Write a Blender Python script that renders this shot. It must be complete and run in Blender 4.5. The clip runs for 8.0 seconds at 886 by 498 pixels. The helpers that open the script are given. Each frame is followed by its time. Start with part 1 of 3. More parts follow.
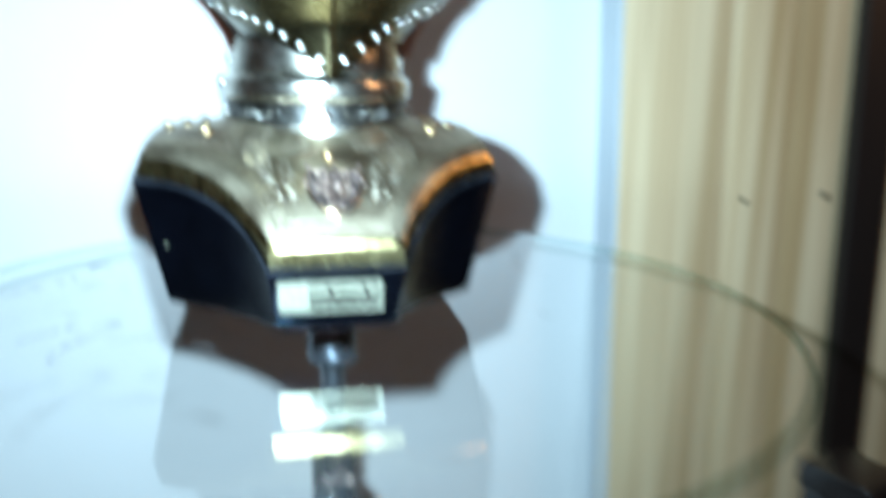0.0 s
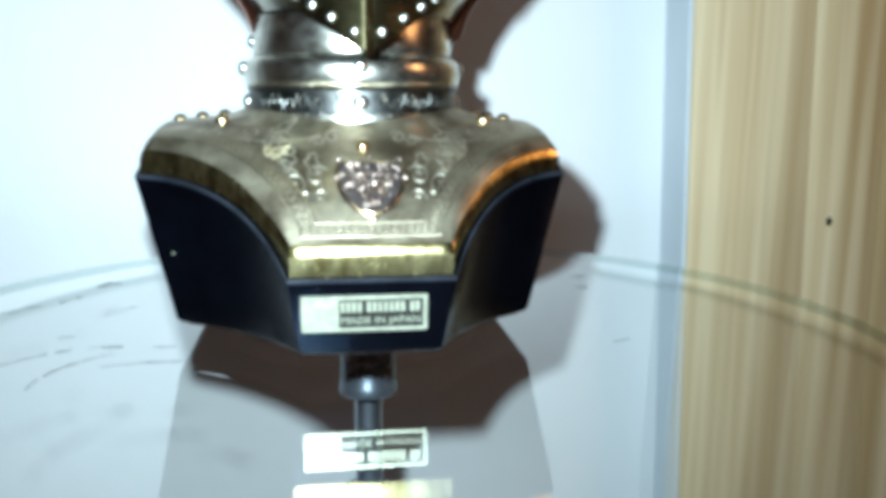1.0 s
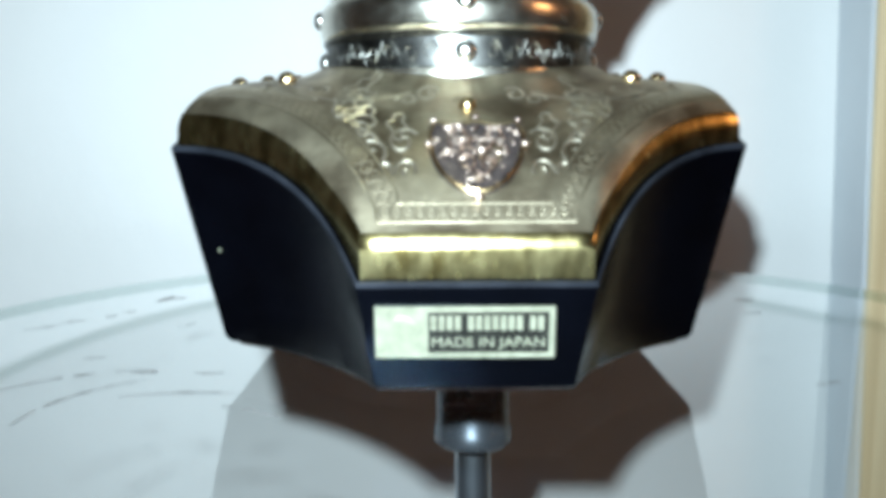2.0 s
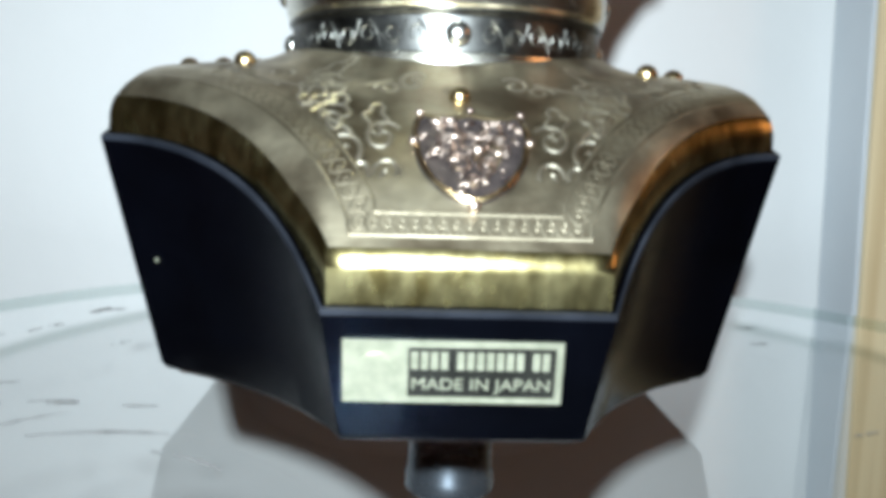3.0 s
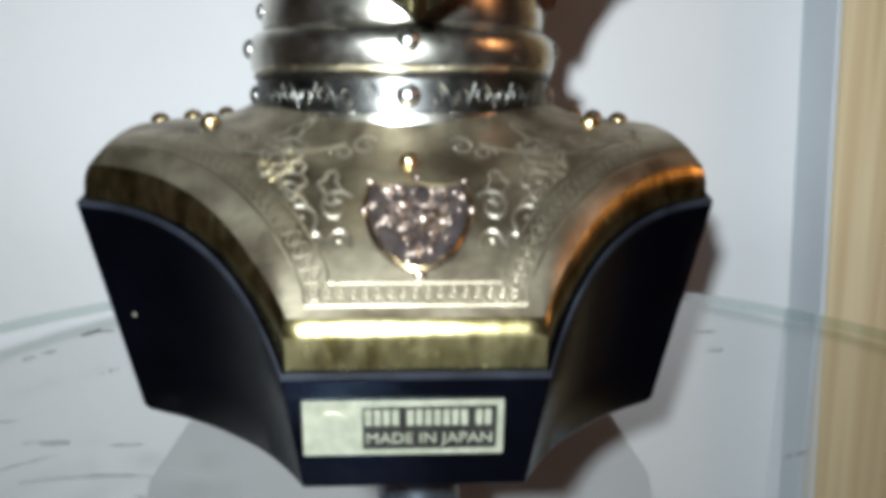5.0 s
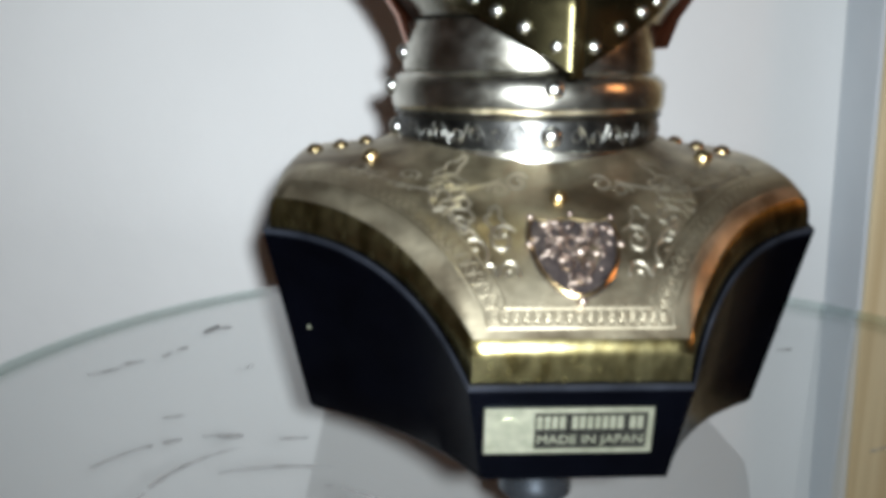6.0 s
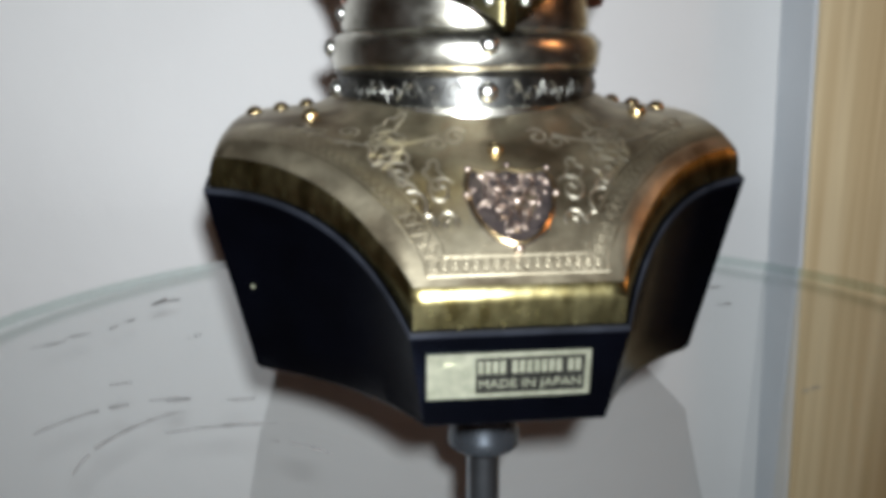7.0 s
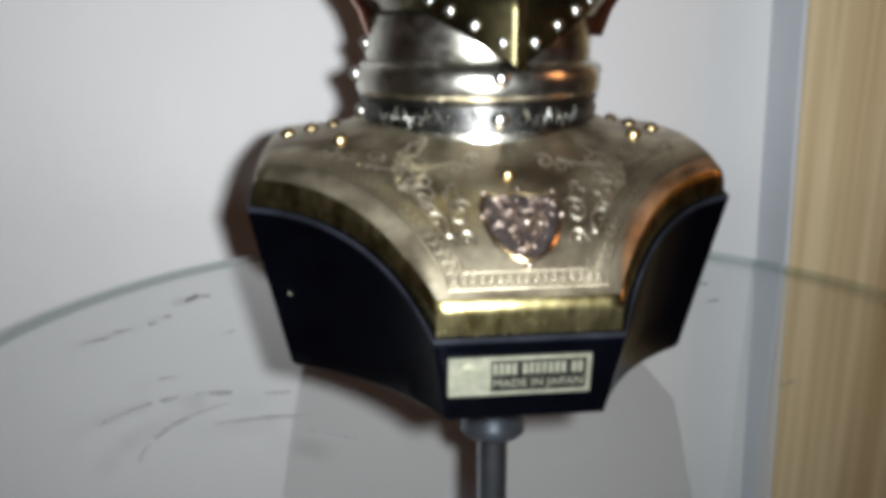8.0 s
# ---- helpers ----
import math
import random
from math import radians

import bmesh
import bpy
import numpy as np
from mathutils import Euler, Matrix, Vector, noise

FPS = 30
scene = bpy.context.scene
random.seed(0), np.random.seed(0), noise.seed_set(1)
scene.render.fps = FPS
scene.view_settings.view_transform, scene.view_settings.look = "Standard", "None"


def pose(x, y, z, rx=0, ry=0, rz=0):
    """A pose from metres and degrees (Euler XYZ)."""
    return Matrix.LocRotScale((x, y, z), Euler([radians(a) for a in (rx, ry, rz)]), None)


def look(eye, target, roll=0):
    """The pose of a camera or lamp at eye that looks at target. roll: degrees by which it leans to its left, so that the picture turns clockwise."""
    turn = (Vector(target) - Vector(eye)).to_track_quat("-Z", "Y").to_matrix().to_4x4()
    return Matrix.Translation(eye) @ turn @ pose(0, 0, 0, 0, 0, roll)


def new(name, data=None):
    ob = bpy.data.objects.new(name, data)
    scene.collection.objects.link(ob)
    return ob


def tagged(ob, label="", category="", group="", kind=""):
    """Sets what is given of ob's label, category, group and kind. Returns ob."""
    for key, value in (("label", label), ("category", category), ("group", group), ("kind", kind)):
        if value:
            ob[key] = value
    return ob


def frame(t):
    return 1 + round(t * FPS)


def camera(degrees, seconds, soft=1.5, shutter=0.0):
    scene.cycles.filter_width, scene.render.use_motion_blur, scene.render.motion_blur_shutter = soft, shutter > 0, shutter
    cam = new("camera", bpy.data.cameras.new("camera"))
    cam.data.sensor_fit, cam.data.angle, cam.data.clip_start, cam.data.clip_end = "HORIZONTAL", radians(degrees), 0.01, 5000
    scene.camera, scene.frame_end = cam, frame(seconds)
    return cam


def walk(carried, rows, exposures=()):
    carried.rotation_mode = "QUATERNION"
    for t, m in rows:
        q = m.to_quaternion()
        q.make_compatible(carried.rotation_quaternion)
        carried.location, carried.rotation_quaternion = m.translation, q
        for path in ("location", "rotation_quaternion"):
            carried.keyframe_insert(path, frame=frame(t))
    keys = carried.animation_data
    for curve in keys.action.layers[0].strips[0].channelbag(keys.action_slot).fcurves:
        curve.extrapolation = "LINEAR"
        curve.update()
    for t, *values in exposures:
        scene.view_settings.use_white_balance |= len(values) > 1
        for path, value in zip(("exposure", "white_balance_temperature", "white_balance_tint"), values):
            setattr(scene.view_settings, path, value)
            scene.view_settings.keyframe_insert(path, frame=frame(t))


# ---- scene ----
# ---------- camera ----------
cam = camera(55.37, 8.0, soft=5.2, shutter=0.9)
# seconds, stops, kelvin, tint: the film starts bright and bluish green and settles darker and neutral
EXPOSURES = [(0.0, 1.02, 5060, -7), (0.5, 0.94, 5220, -5), (1.0, 0.76, 5550, -3), (1.5, 0.70, 5600, -2), (2.0, 0.6, 5850, 0), (3.5, 0.42, 6200, 8), (5.5, 0.11, 6420, 10), (8.0, -0.10, 6700, 14)]
PATH = [
    (0, (-0.0200, -0.4310, 0.1300), (0.356, 1.480, -0.326), 0.80),
    (0.1, (-0.0154, -0.4134, 0.1337), (0.255, 1.227, -0.223), 0.46),
    (0.3, (-0.0165, -0.4036, 0.1325), (0.228, 1.252, -0.165), 0.38),
    (0.5, (-0.0120, -0.3780, 0.1050), (0.310, 1.565, -0.243), 0.80),
    (1, (-0.0130, -0.3700, 0.1040), (0.263, 1.577, -0.263), 0.30),
    (1.2, (-0.0048, -0.3501, 0.0906), (0.230, 1.309, -0.199), 1.04),
    (1.4, (-0.0018, -0.3253, 0.0789), (0.249, 1.336, -0.182), 4.04),
    (1.5, (-0.0022, -0.3159, 0.0760), (0.238, 1.349, -0.171), 3.70),
    (1.6, (-0.0018, -0.3138, 0.0768), (0.208, 1.357, -0.160), 3.47),
    (1.8, (-0.0080, -0.2959, 0.0756), (0.092, 1.388, -0.137), 1.82),
    (2, (-0.0050, -0.2830, 0.0760), (-0.004, 1.698, -0.203), -0.30),
    (2.2, (-0.0118, -0.2698, 0.0730), (0.014, 1.419, -0.122), 0.37),
    (3.3, (-0.0071, -0.2413, 0.0734), (0.076, 1.441, -0.154), 1.64),
    (3.5, (-0.0030, -0.2400, 0.0740), (0.095, 1.740, -0.193), 1.30),
    (4, (0.0000, -0.2390, 0.0730), (0.111, 1.740, -0.198), 0.80),
    (4.2, (0.0009, -0.2394, 0.0733), (0.100, 1.441, -0.168), 0.52),
    (5.3, (-0.0002, -0.2653, 0.1085), (0.078, 1.401, -0.218), 0.15),
    (5.5, (-0.0060, -0.2720, 0.1110), (0.116, 1.684, -0.287), 0.60),
    (5.7, (-0.0188, -0.2822, 0.1114), (0.087, 1.383, -0.213), 0.40),
    (5.8, (-0.0311, -0.2837, 0.1178), (0.068, 1.379, -0.223), 0.56),
    (6, (-0.0440, -0.2840, 0.1200), (0.056, 1.668, -0.301), 0.50),
    (6.5, (-0.0410, -0.2850, 0.1110), (0.128, 1.663, -0.306), 0.00),
    (7, (-0.0390, -0.2900, 0.1110), (0.158, 1.649, -0.339), -0.40),
    (7.5, (-0.0390, -0.2960, 0.1090), (0.180, 1.640, -0.343), -0.30),
    (7.8, (-0.0444, -0.3030, 0.1156), (0.142, 1.340, -0.280), -0.34),
    (7.9, (-0.0465, -0.3113, 0.1248), (0.125, 1.327, -0.296), -0.17),
    (8, (-0.0490, -0.3170, 0.1310), (0.156, 1.606, -0.379), -0.30),
]
walk(cam, [(t, look(eye, target, roll)) for t, eye, target, roll in PATH], EXPOSURES)


# ---------- world and lamps ----------
world = bpy.data.worlds.new("world")
scene.world = world
world.use_nodes = True
world.node_tree.nodes["Background"].inputs[0].default_value = (0.9, 0.95, 1.0, 1)
world.node_tree.nodes["Background"].inputs[1].default_value = 0.003


def area_lamp(name, m, size, watts, colour, spread=180):
    data = bpy.data.lights.new(name, "AREA")
    data.shape, data.size, data.energy, data.color, data.spread = "DISK", size, watts, colour, radians(spread)
    ob = new(name, data)
    ob.matrix_world = m
    return ob


# the hand-held light beside the lens, at the middle of its way
area_lamp("torch_lamp", look((-0.030, -0.316, 0.136), (-0.08, 0.1, 0.05)), 0.012, 3.0, (0.88, 0.96, 1.0), 165)
area_lamp("room_lamp", look((0.95, -0.35, 0.45), (0.0, 0.0, 0.05)), 0.22, 0.75, (1.0, 0.42, 0.16))


# ---------- materials ----------
def material(name, colour, rough=0.5, metal=0.0, **more):
    m = bpy.data.materials.new(name)
    m.use_nodes = True
    b = m.node_tree.nodes["Principled BSDF"]
    b.inputs["Base Color"].default_value = (*colour, 1)
    b.inputs["Roughness"].default_value = rough
    b.inputs["Metallic"].default_value = metal
    for key, value in more.items():
        b.inputs[key.replace("_", " ")].default_value = value
    return m


def mottle(m, colours, scale, stretch=(1, 1, 1), detail=6, rough=None, bump=0.0, bump_scale=None, positions=(0.3, 0.7)):
    """Colour, roughness and relief from noise in object space."""
    t = m.node_tree
    b = t.nodes["Principled BSDF"]
    co = t.nodes.new("ShaderNodeTexCoord")
    mp = t.nodes.new("ShaderNodeMapping")
    mp.inputs["Scale"].default_value = stretch
    t.links.new(co.outputs["Object"], mp.inputs["Vector"])
    n = t.nodes.new("ShaderNodeTexNoise")
    n.inputs["Scale"].default_value, n.inputs["Detail"].default_value = scale, detail
    t.links.new(mp.outputs[0], n.inputs["Vector"])
    r = t.nodes.new("ShaderNodeValToRGB")
    r.color_ramp.elements[0].position, r.color_ramp.elements[1].position = positions
    r.color_ramp.elements[0].color, r.color_ramp.elements[1].color = (*colours[0], 1), (*colours[1], 1)
    t.links.new(n.outputs["Fac"], r.inputs[0])
    t.links.new(r.outputs[0], b.inputs["Base Color"])
    if rough:
        q = t.nodes.new("ShaderNodeMapRange")
        q.inputs["To Min"].default_value, q.inputs["To Max"].default_value = rough
        n2 = t.nodes.new("ShaderNodeTexNoise")
        n2.inputs["Scale"].default_value, n2.inputs["Detail"].default_value = scale * 2.3, 5
        t.links.new(mp.outputs[0], n2.inputs["Vector"])
        t.links.new(n2.outputs["Fac"], q.inputs["Value"])
        t.links.new(q.outputs[0], b.inputs["Roughness"])
    if bump:
        n3 = t.nodes.new("ShaderNodeTexNoise")
        n3.inputs["Scale"].default_value, n3.inputs["Detail"].default_value = bump_scale or scale * 4, 4
        t.links.new(mp.outputs[0], n3.inputs["Vector"])
        p = t.nodes.new("ShaderNodeBump")
        p.inputs["Strength"].default_value, p.inputs["Distance"].default_value = 0.4, bump
        t.links.new(n3.outputs["Fac"], p.inputs["Height"])
        t.links.new(p.outputs[0], b.inputs["Normal"])
    return m


WALL = mottle(material("white_paint", (0.8, 0.8, 0.8), 0.7), ((0.74, 0.74, 0.735), (0.82, 0.82, 0.815)), 4, rough=(0.6, 0.8), bump=0.0015, bump_scale=60)
TRIM = mottle(material("grey_blue_strip", (0.5, 0.55, 0.62), 0.5), ((0.58, 0.625, 0.67), (0.66, 0.70, 0.74)), 9, rough=(0.4, 0.6))
CEIL = mottle(material("ceiling_paint", (0.7, 0.69, 0.66), 0.8), ((0.66, 0.65, 0.62), (0.74, 0.73, 0.7)), 3)
FLOOR = mottle(material("floor_tile", (0.3, 0.28, 0.26), 0.5), ((0.1, 0.09, 0.08), (0.16, 0.145, 0.13)), 6, rough=(0.35, 0.6))
WARM_WALL = mottle(material("brown_wood_panel", (0.25, 0.11, 0.05), 0.5), ((0.2, 0.085, 0.04), (0.32, 0.15, 0.07)), 5, (1, 8, 0.6), rough=(0.4, 0.6))
FRAME = mottle(material("dark_stain", (0.012, 0.009, 0.008), 0.45), ((0.008, 0.006, 0.006), (0.02, 0.014, 0.011)), 14, (1, 1, 0.1), rough=(0.35, 0.55))
BLACK = mottle(material("black_plastic", (0.006, 0.006, 0.009), 0.2, 0.0, Specular_IOR_Level=0.13, Specular_Tint=(0.5, 0.65, 1.0, 1)), ((0.0004, 0.0004, 0.0007), (0.0007, 0.0008, 0.0015)), 60, rough=(0.16, 0.27), bump=0.0001, bump_scale=220)
BAND = mottle(material("worn_brass_edge", (0.5, 0.4, 0.2), 0.22, 1.0), ((0.22, 0.175, 0.068), (0.58, 0.51, 0.255)), 170, (1, 1, 0.5), detail=9, rough=(0.17, 0.33), positions=(0.36, 0.66))
PLATE = mottle(material("antique_plate_metal", (0.4, 0.36, 0.27), 0.35, 1.0), ((0.19, 0.15, 0.098), (0.62, 0.55, 0.395)), 60, detail=10, rough=(0.33, 0.5), bump=0.00025, bump_scale=260, positions=(0.36, 0.66))
LINE = mottle(material("bright_engraving", (0.7, 0.66, 0.55), 0.3, 1.0), ((0.25, 0.21, 0.145), (0.52, 0.46, 0.335)), 90, rough=(0.34, 0.5))
PEWTER = mottle(material("polished_pewter", (0.55, 0.54, 0.5), 0.25, 1.0), ((0.36, 0.34, 0.28), (0.76, 0.74, 0.66)), 85, (1, 1, 1.6), detail=10, rough=(0.17, 0.32), bump=0.00022, bump_scale=210, positions=(0.36, 0.6))
DARKBAND = mottle(material("blackened_metal", (0.06, 0.058, 0.055), 0.35, 1.0), ((0.03, 0.03, 0.03), (0.1, 0.1, 0.095)), 150, rough=(0.25, 0.45))
VISOR = mottle(material("bronzed_visor", (0.14, 0.11, 0.07), 0.28, 1.0), ((0.08, 0.070, 0.034), (0.19, 0.165, 0.085)), 40, rough=(0.2, 0.34))
COPPER = mottle(material("copper", (0.6, 0.24, 0.12), 0.35, 1.0), ((0.32, 0.10, 0.05), (0.54, 0.22, 0.12)), 50, rough=(0.28, 0.45))
ROSE = mottle(material("rose_copper", (0.62, 0.38, 0.26), 0.25, 1.0), ((0.17, 0.13, 0.115), (0.47, 0.385, 0.325)), 160, rough=(0.28, 0.48))
ENAMEL = mottle(material("tarnished_field", (0.2, 0.17, 0.19), 0.35, 0.7), ((0.03, 0.024, 0.026), (0.12, 0.098, 0.092)), 240, rough=(0.2, 0.4), bump=0.0004, bump_scale=500)
GOLD = mottle(material("gold_stud", (0.75, 0.6, 0.3), 0.2, 1.0), ((0.44, 0.33, 0.17), (0.64, 0.51, 0.29)), 120, rough=(0.18, 0.3))
ORNAMENT = mottle(material("dull_relief_metal", (0.3, 0.3, 0.28), 0.4, 1.0), ((0.12, 0.12, 0.11), (0.34, 0.335, 0.31)), 200, rough=(0.34, 0.5))
STEEL = mottle(material("steel_stud", (0.6, 0.6, 0.58), 0.2, 1.0), ((0.34, 0.34, 0.32), (0.6, 0.6, 0.57)), 120, rough=(0.2, 0.34))
FELT = mottle(material("brown_felt", (0.22, 0.085, 0.06), 0.9), ((0.025, 0.012, 0.009), (0.07, 0.034, 0.026)), 130, bump=0.0005, bump_scale=400)
ENGRAVE = mottle(material("bright_scroll_engraving", (0.7, 0.64, 0.5), 0.35, 1.0), ((0.46, 0.41, 0.31), (0.84, 0.78, 0.64)), 90, rough=(0.3, 0.45))
LABELGOLD = mottle(material("label_gold", (0.68, 0.64, 0.45), 0.22, 0.9), ((0.40, 0.41, 0.30), (0.60, 0.60, 0.46)), 300, rough=(0.34, 0.44))
LABELBLACK = mottle(material("label_black", (0.02, 0.02, 0.018), 0.3, 0.0, Specular_IOR_Level=0.5), ((0.008, 0.008, 0.007), (0.016, 0.016, 0.014)), 200, rough=(0.13, 0.18))
# paler than the base: holds the rubbed edge and its painted highlight
LIP = mottle(material("rubbed_highlit_black_edge", (0.1, 0.11, 0.14), 0.3, 0.0, Specular_IOR_Level=0.12), ((0.002, 0.0025, 0.004), (0.016, 0.018, 0.024)), 60, rough=(0.36, 0.55))
CHROME = mottle(material("brushed_chrome", (0.6, 0.62, 0.65), 0.2, 1.0), ((0.5, 0.54, 0.6), (0.7, 0.74, 0.8)), 30, rough=(0.28, 0.42))
# grey metal darkened in colour for the shade the flange lies in
GREYCAP = mottle(material("shaded_grey_metal", (0.25, 0.27, 0.3), 0.3, 0.85), ((0.13, 0.145, 0.17), (0.25, 0.28, 0.32)), 40, rough=(0.2, 0.34))
SCUFF = mottle(material("dry_smear", (0.12, 0.11, 0.11), 0.8), ((0.10, 0.096, 0.094), (0.2, 0.19, 0.187)), 400)


def pane_material(name, tint, gloss):
    """Clear flat glass: light goes straight through, the surface mirrors by its angle."""
    m = material(name, tint, 0.0)
    t = m.node_tree
    out = t.nodes["Material Output"]
    t.nodes.remove(t.nodes["Principled BSDF"])
    clear = t.nodes.new("ShaderNodeBsdfTransparent")
    clear.inputs["Color"].default_value = (*tint, 1)
    if not gloss:
        t.links.new(clear.outputs[0], out.inputs["Surface"])
        return m
    shine = t.nodes.new("ShaderNodeBsdfGlossy")
    shine.inputs["Roughness"].default_value = 0.0
    shine.inputs["Color"].default_value = (0.97, 0.99, 1.0, 1)
    layer = t.nodes.new("ShaderNodeLayerWeight")
    layer.inputs["Blend"].default_value = 0.5
    power = t.nodes.new("ShaderNodeMath")
    power.operation, power.inputs[1].default_value = "POWER", 4.0
    fresnel = t.nodes.new("ShaderNodeMath")
    fresnel.operation, fresnel.inputs[1].default_value, fresnel.inputs[2].default_value = "MULTIPLY_ADD", 1.0 - gloss, gloss
    t.links.new(layer.outputs["Facing"], power.inputs[0])
    t.links.new(power.outputs[0], fresnel.inputs[0])
    mix = t.nodes.new("ShaderNodeMixShader")
    t.links.new(fresnel.outputs[0], mix.inputs[0])
    t.links.new(clear.outputs[0], mix.inputs[1])
    t.links.new(shine.outputs[0], mix.inputs[2])
    t.links.new(mix.outputs[0], out.inputs["Surface"])
    return m


GLASS = pane_material("table_glass", (0.98, 0.985, 0.983), 0.07)
GLASSUNDER = pane_material("table_glass_underside", (0.98, 0.985, 0.983), 0)
EDGEGLASS = pane_material("table_glass_edge", (0.46, 0.56, 0.52), 0)

DARKGLOSS = mottle(material("dark_brown_gloss", (0.012, 0.01, 0.01), 0.2), ((0.008, 0.007, 0.007), (0.02, 0.016, 0.015)), 30, rough=(0.12, 0.28))


def pine_material():
    m = material("pine_panel", (0.6, 0.45, 0.25), 0.5)
    t = m.node_tree
    b = t.nodes["Principled BSDF"]
    co = t.nodes.new("ShaderNodeTexCoord")
    info = t.nodes.new("ShaderNodeObjectInfo")
    add = t.nodes.new("ShaderNodeVectorMath")
    t.links.new(co.outputs["Object"], add.inputs[0])
    mul = t.nodes.new("ShaderNodeMath")
    mul.operation, mul.inputs[1].default_value = "MULTIPLY", 7.0
    t.links.new(info.outputs["Random"], mul.inputs[0])
    t.links.new(mul.outputs[0], add.inputs[1])
    layers = []
    for scale, stretch, detail in ((26, (1, 1, 0.035), 3), (90, (1, 1, 0.02), 6), (5, (1, 1, 0.3), 2)):
        mp = t.nodes.new("ShaderNodeMapping")
        mp.inputs["Scale"].default_value = stretch
        t.links.new(add.outputs[0], mp.inputs["Vector"])
        n = t.nodes.new("ShaderNodeTexNoise")
        n.inputs["Scale"].default_value, n.inputs["Detail"].default_value, n.inputs["Distortion"].default_value = scale, detail, 0.25
        t.links.new(mp.outputs[0], n.inputs["Vector"])
        layers.append(n)
    ramps = []
    for n, a, c, p in ((layers[0], (0.55, 0.41, 0.21), (0.88, 0.75, 0.49), (0.36, 0.58)), (layers[1], (0.8, 0.74, 0.66), (1, 1, 1), (0.35, 0.6)), (layers[2], (0.86, 0.82, 0.78), (1, 1, 1), (0.35, 0.6))):
        r = t.nodes.new("ShaderNodeValToRGB")
        r.color_ramp.elements[0].position, r.color_ramp.elements[1].position = p
        r.color_ramp.elements[0].color, r.color_ramp.elements[1].color = (*a, 1), (*c, 1)
        t.links.new(n.outputs["Fac"], r.inputs[0])
        ramps.append(r)
    out = ramps[0].outputs[0]
    for r in ramps[1:]:
        x = t.nodes.new("ShaderNodeMix")
        x.data_type, x.blend_type, x.inputs[0].default_value = "RGBA", "MULTIPLY", 1.0
        t.links.new(out, x.inputs[6])
        t.links.new(r.outputs[0], x.inputs[7])
        out = x.outputs[2]
    tone = t.nodes.new("ShaderNodeValToRGB")
    tone.color_ramp.elements[0].color, tone.color_ramp.elements[1].color = (0.80, 0.77, 0.74, 1), (1, 1, 1, 1)
    t.links.new(info.outputs["Random"], tone.inputs[0])
    x = t.nodes.new("ShaderNodeMix")
    x.data_type, x.blend_type, x.inputs[0].default_value = "RGBA", "MULTIPLY", 1.0
    t.links.new(out, x.inputs[6])
    t.links.new(tone.outputs[0], x.inputs[7])
    t.links.new(x.outputs[2], b.inputs["Base Color"])
    p = t.nodes.new("ShaderNodeBump")
    p.inputs["Strength"].default_value, p.inputs["Distance"].default_value = 0.3, 0.0006
    t.links.new(layers[1].outputs["Fac"], p.inputs["Height"])
    t.links.new(p.outputs[0], b.inputs["Normal"])
    return m


PINE = pine_material()


# ---------- mesh helpers ----------
def part(name, bm, mat, parent=None, label="", smooth=40):
    me = bpy.data.meshes.new(name)
    bmesh.ops.recalc_face_normals(bm, faces=bm.faces)
    bm.to_mesh(me)
    bm.free()
    me.materials.append(mat)
    if smooth:
        me.polygons.foreach_set("use_smooth", [True] * len(me.polygons))
        me.set_sharp_from_angle(angle=radians(smooth))
    ob = new(name, me)
    ob.parent = parent
    return tagged(ob, label)


def block(x0, x1, y0, y1, z0, z1, bevel=0.0, segments=2):
    bm = bmesh.new()
    bmesh.ops.create_cube(bm, size=1, matrix=Matrix.Translation(((x0 + x1) / 2, (y0 + y1) / 2, (z0 + z1) / 2)) @ Matrix.Diagonal((x1 - x0, y1 - y0, z1 - z0, 1)))
    if bevel:
        bmesh.ops.bevel(bm, geom=bm.edges[:], offset=bevel, segments=segments, affect="EDGES", profile=0.5)
    return bm


def lathe(profile, centre=(0, 0), n=72, caps=True):
    bm = bmesh.new()
    rings = [[bm.verts.new((centre[0] + r * math.cos(2 * math.pi * i / n), centre[1] + r * math.sin(2 * math.pi * i / n), z)) for i in range(n)] for r, z in profile]
    for a, b in zip(rings, rings[1:]):
        for i in range(n):
            bm.faces.new((a[i], a[(i + 1) % n], b[(i + 1) % n], b[i]))
    if caps:
        bm.faces.new(rings[0])
        bm.faces.new(rings[-1])
    return bm


def loops_mesh(loops, cap_first=False, cap_last=False, closed=True):
    bm = bmesh.new()
    rows = [[bm.verts.new(p) for p in loop] for loop in loops]
    n = len(rows[0])
    for a, b in zip(rows, rows[1:]):
        for i in range(n if closed else n - 1):
            bm.faces.new((a[i], a[(i + 1) % n], b[(i + 1) % n], b[i]))
    if cap_first:
        bm.faces.new(rows[0])
    if cap_last:
        bm.faces.new(rows[-1])
    return bm


def dome_stud(radius, place, normal, squash=0.8):
    bm = bmesh.new()
    turn = Vector(normal).to_track_quat("Z", "Y").to_matrix().to_4x4()
    bmesh.ops.create_uvsphere(bm, u_segments=20, v_segments=12, radius=radius, matrix=Matrix.Translation(place) @ turn @ Matrix.Diagonal((1, 1, squash, 1)))
    return bm


def thing(name, label, category, group="", kind=""):
    return tagged(new(name), label, category, group, kind)


# ---------- the room ----------
WALL_Y, WOOD_Y = 0.312, 0.263
# the old panelling stands out of plumb by a degree and a half
LEAN = Matrix(((1, 0, -0.028, 0), (0, 1, 0, 0), (0, 0, 1, 0), (0, 0, 0, 1)))
FLOOR_Z = -0.56


def structure(name, bm, mat, label, category):
    return tagged(part(name, bm, mat, None, smooth=0), label, category, kind="structure")


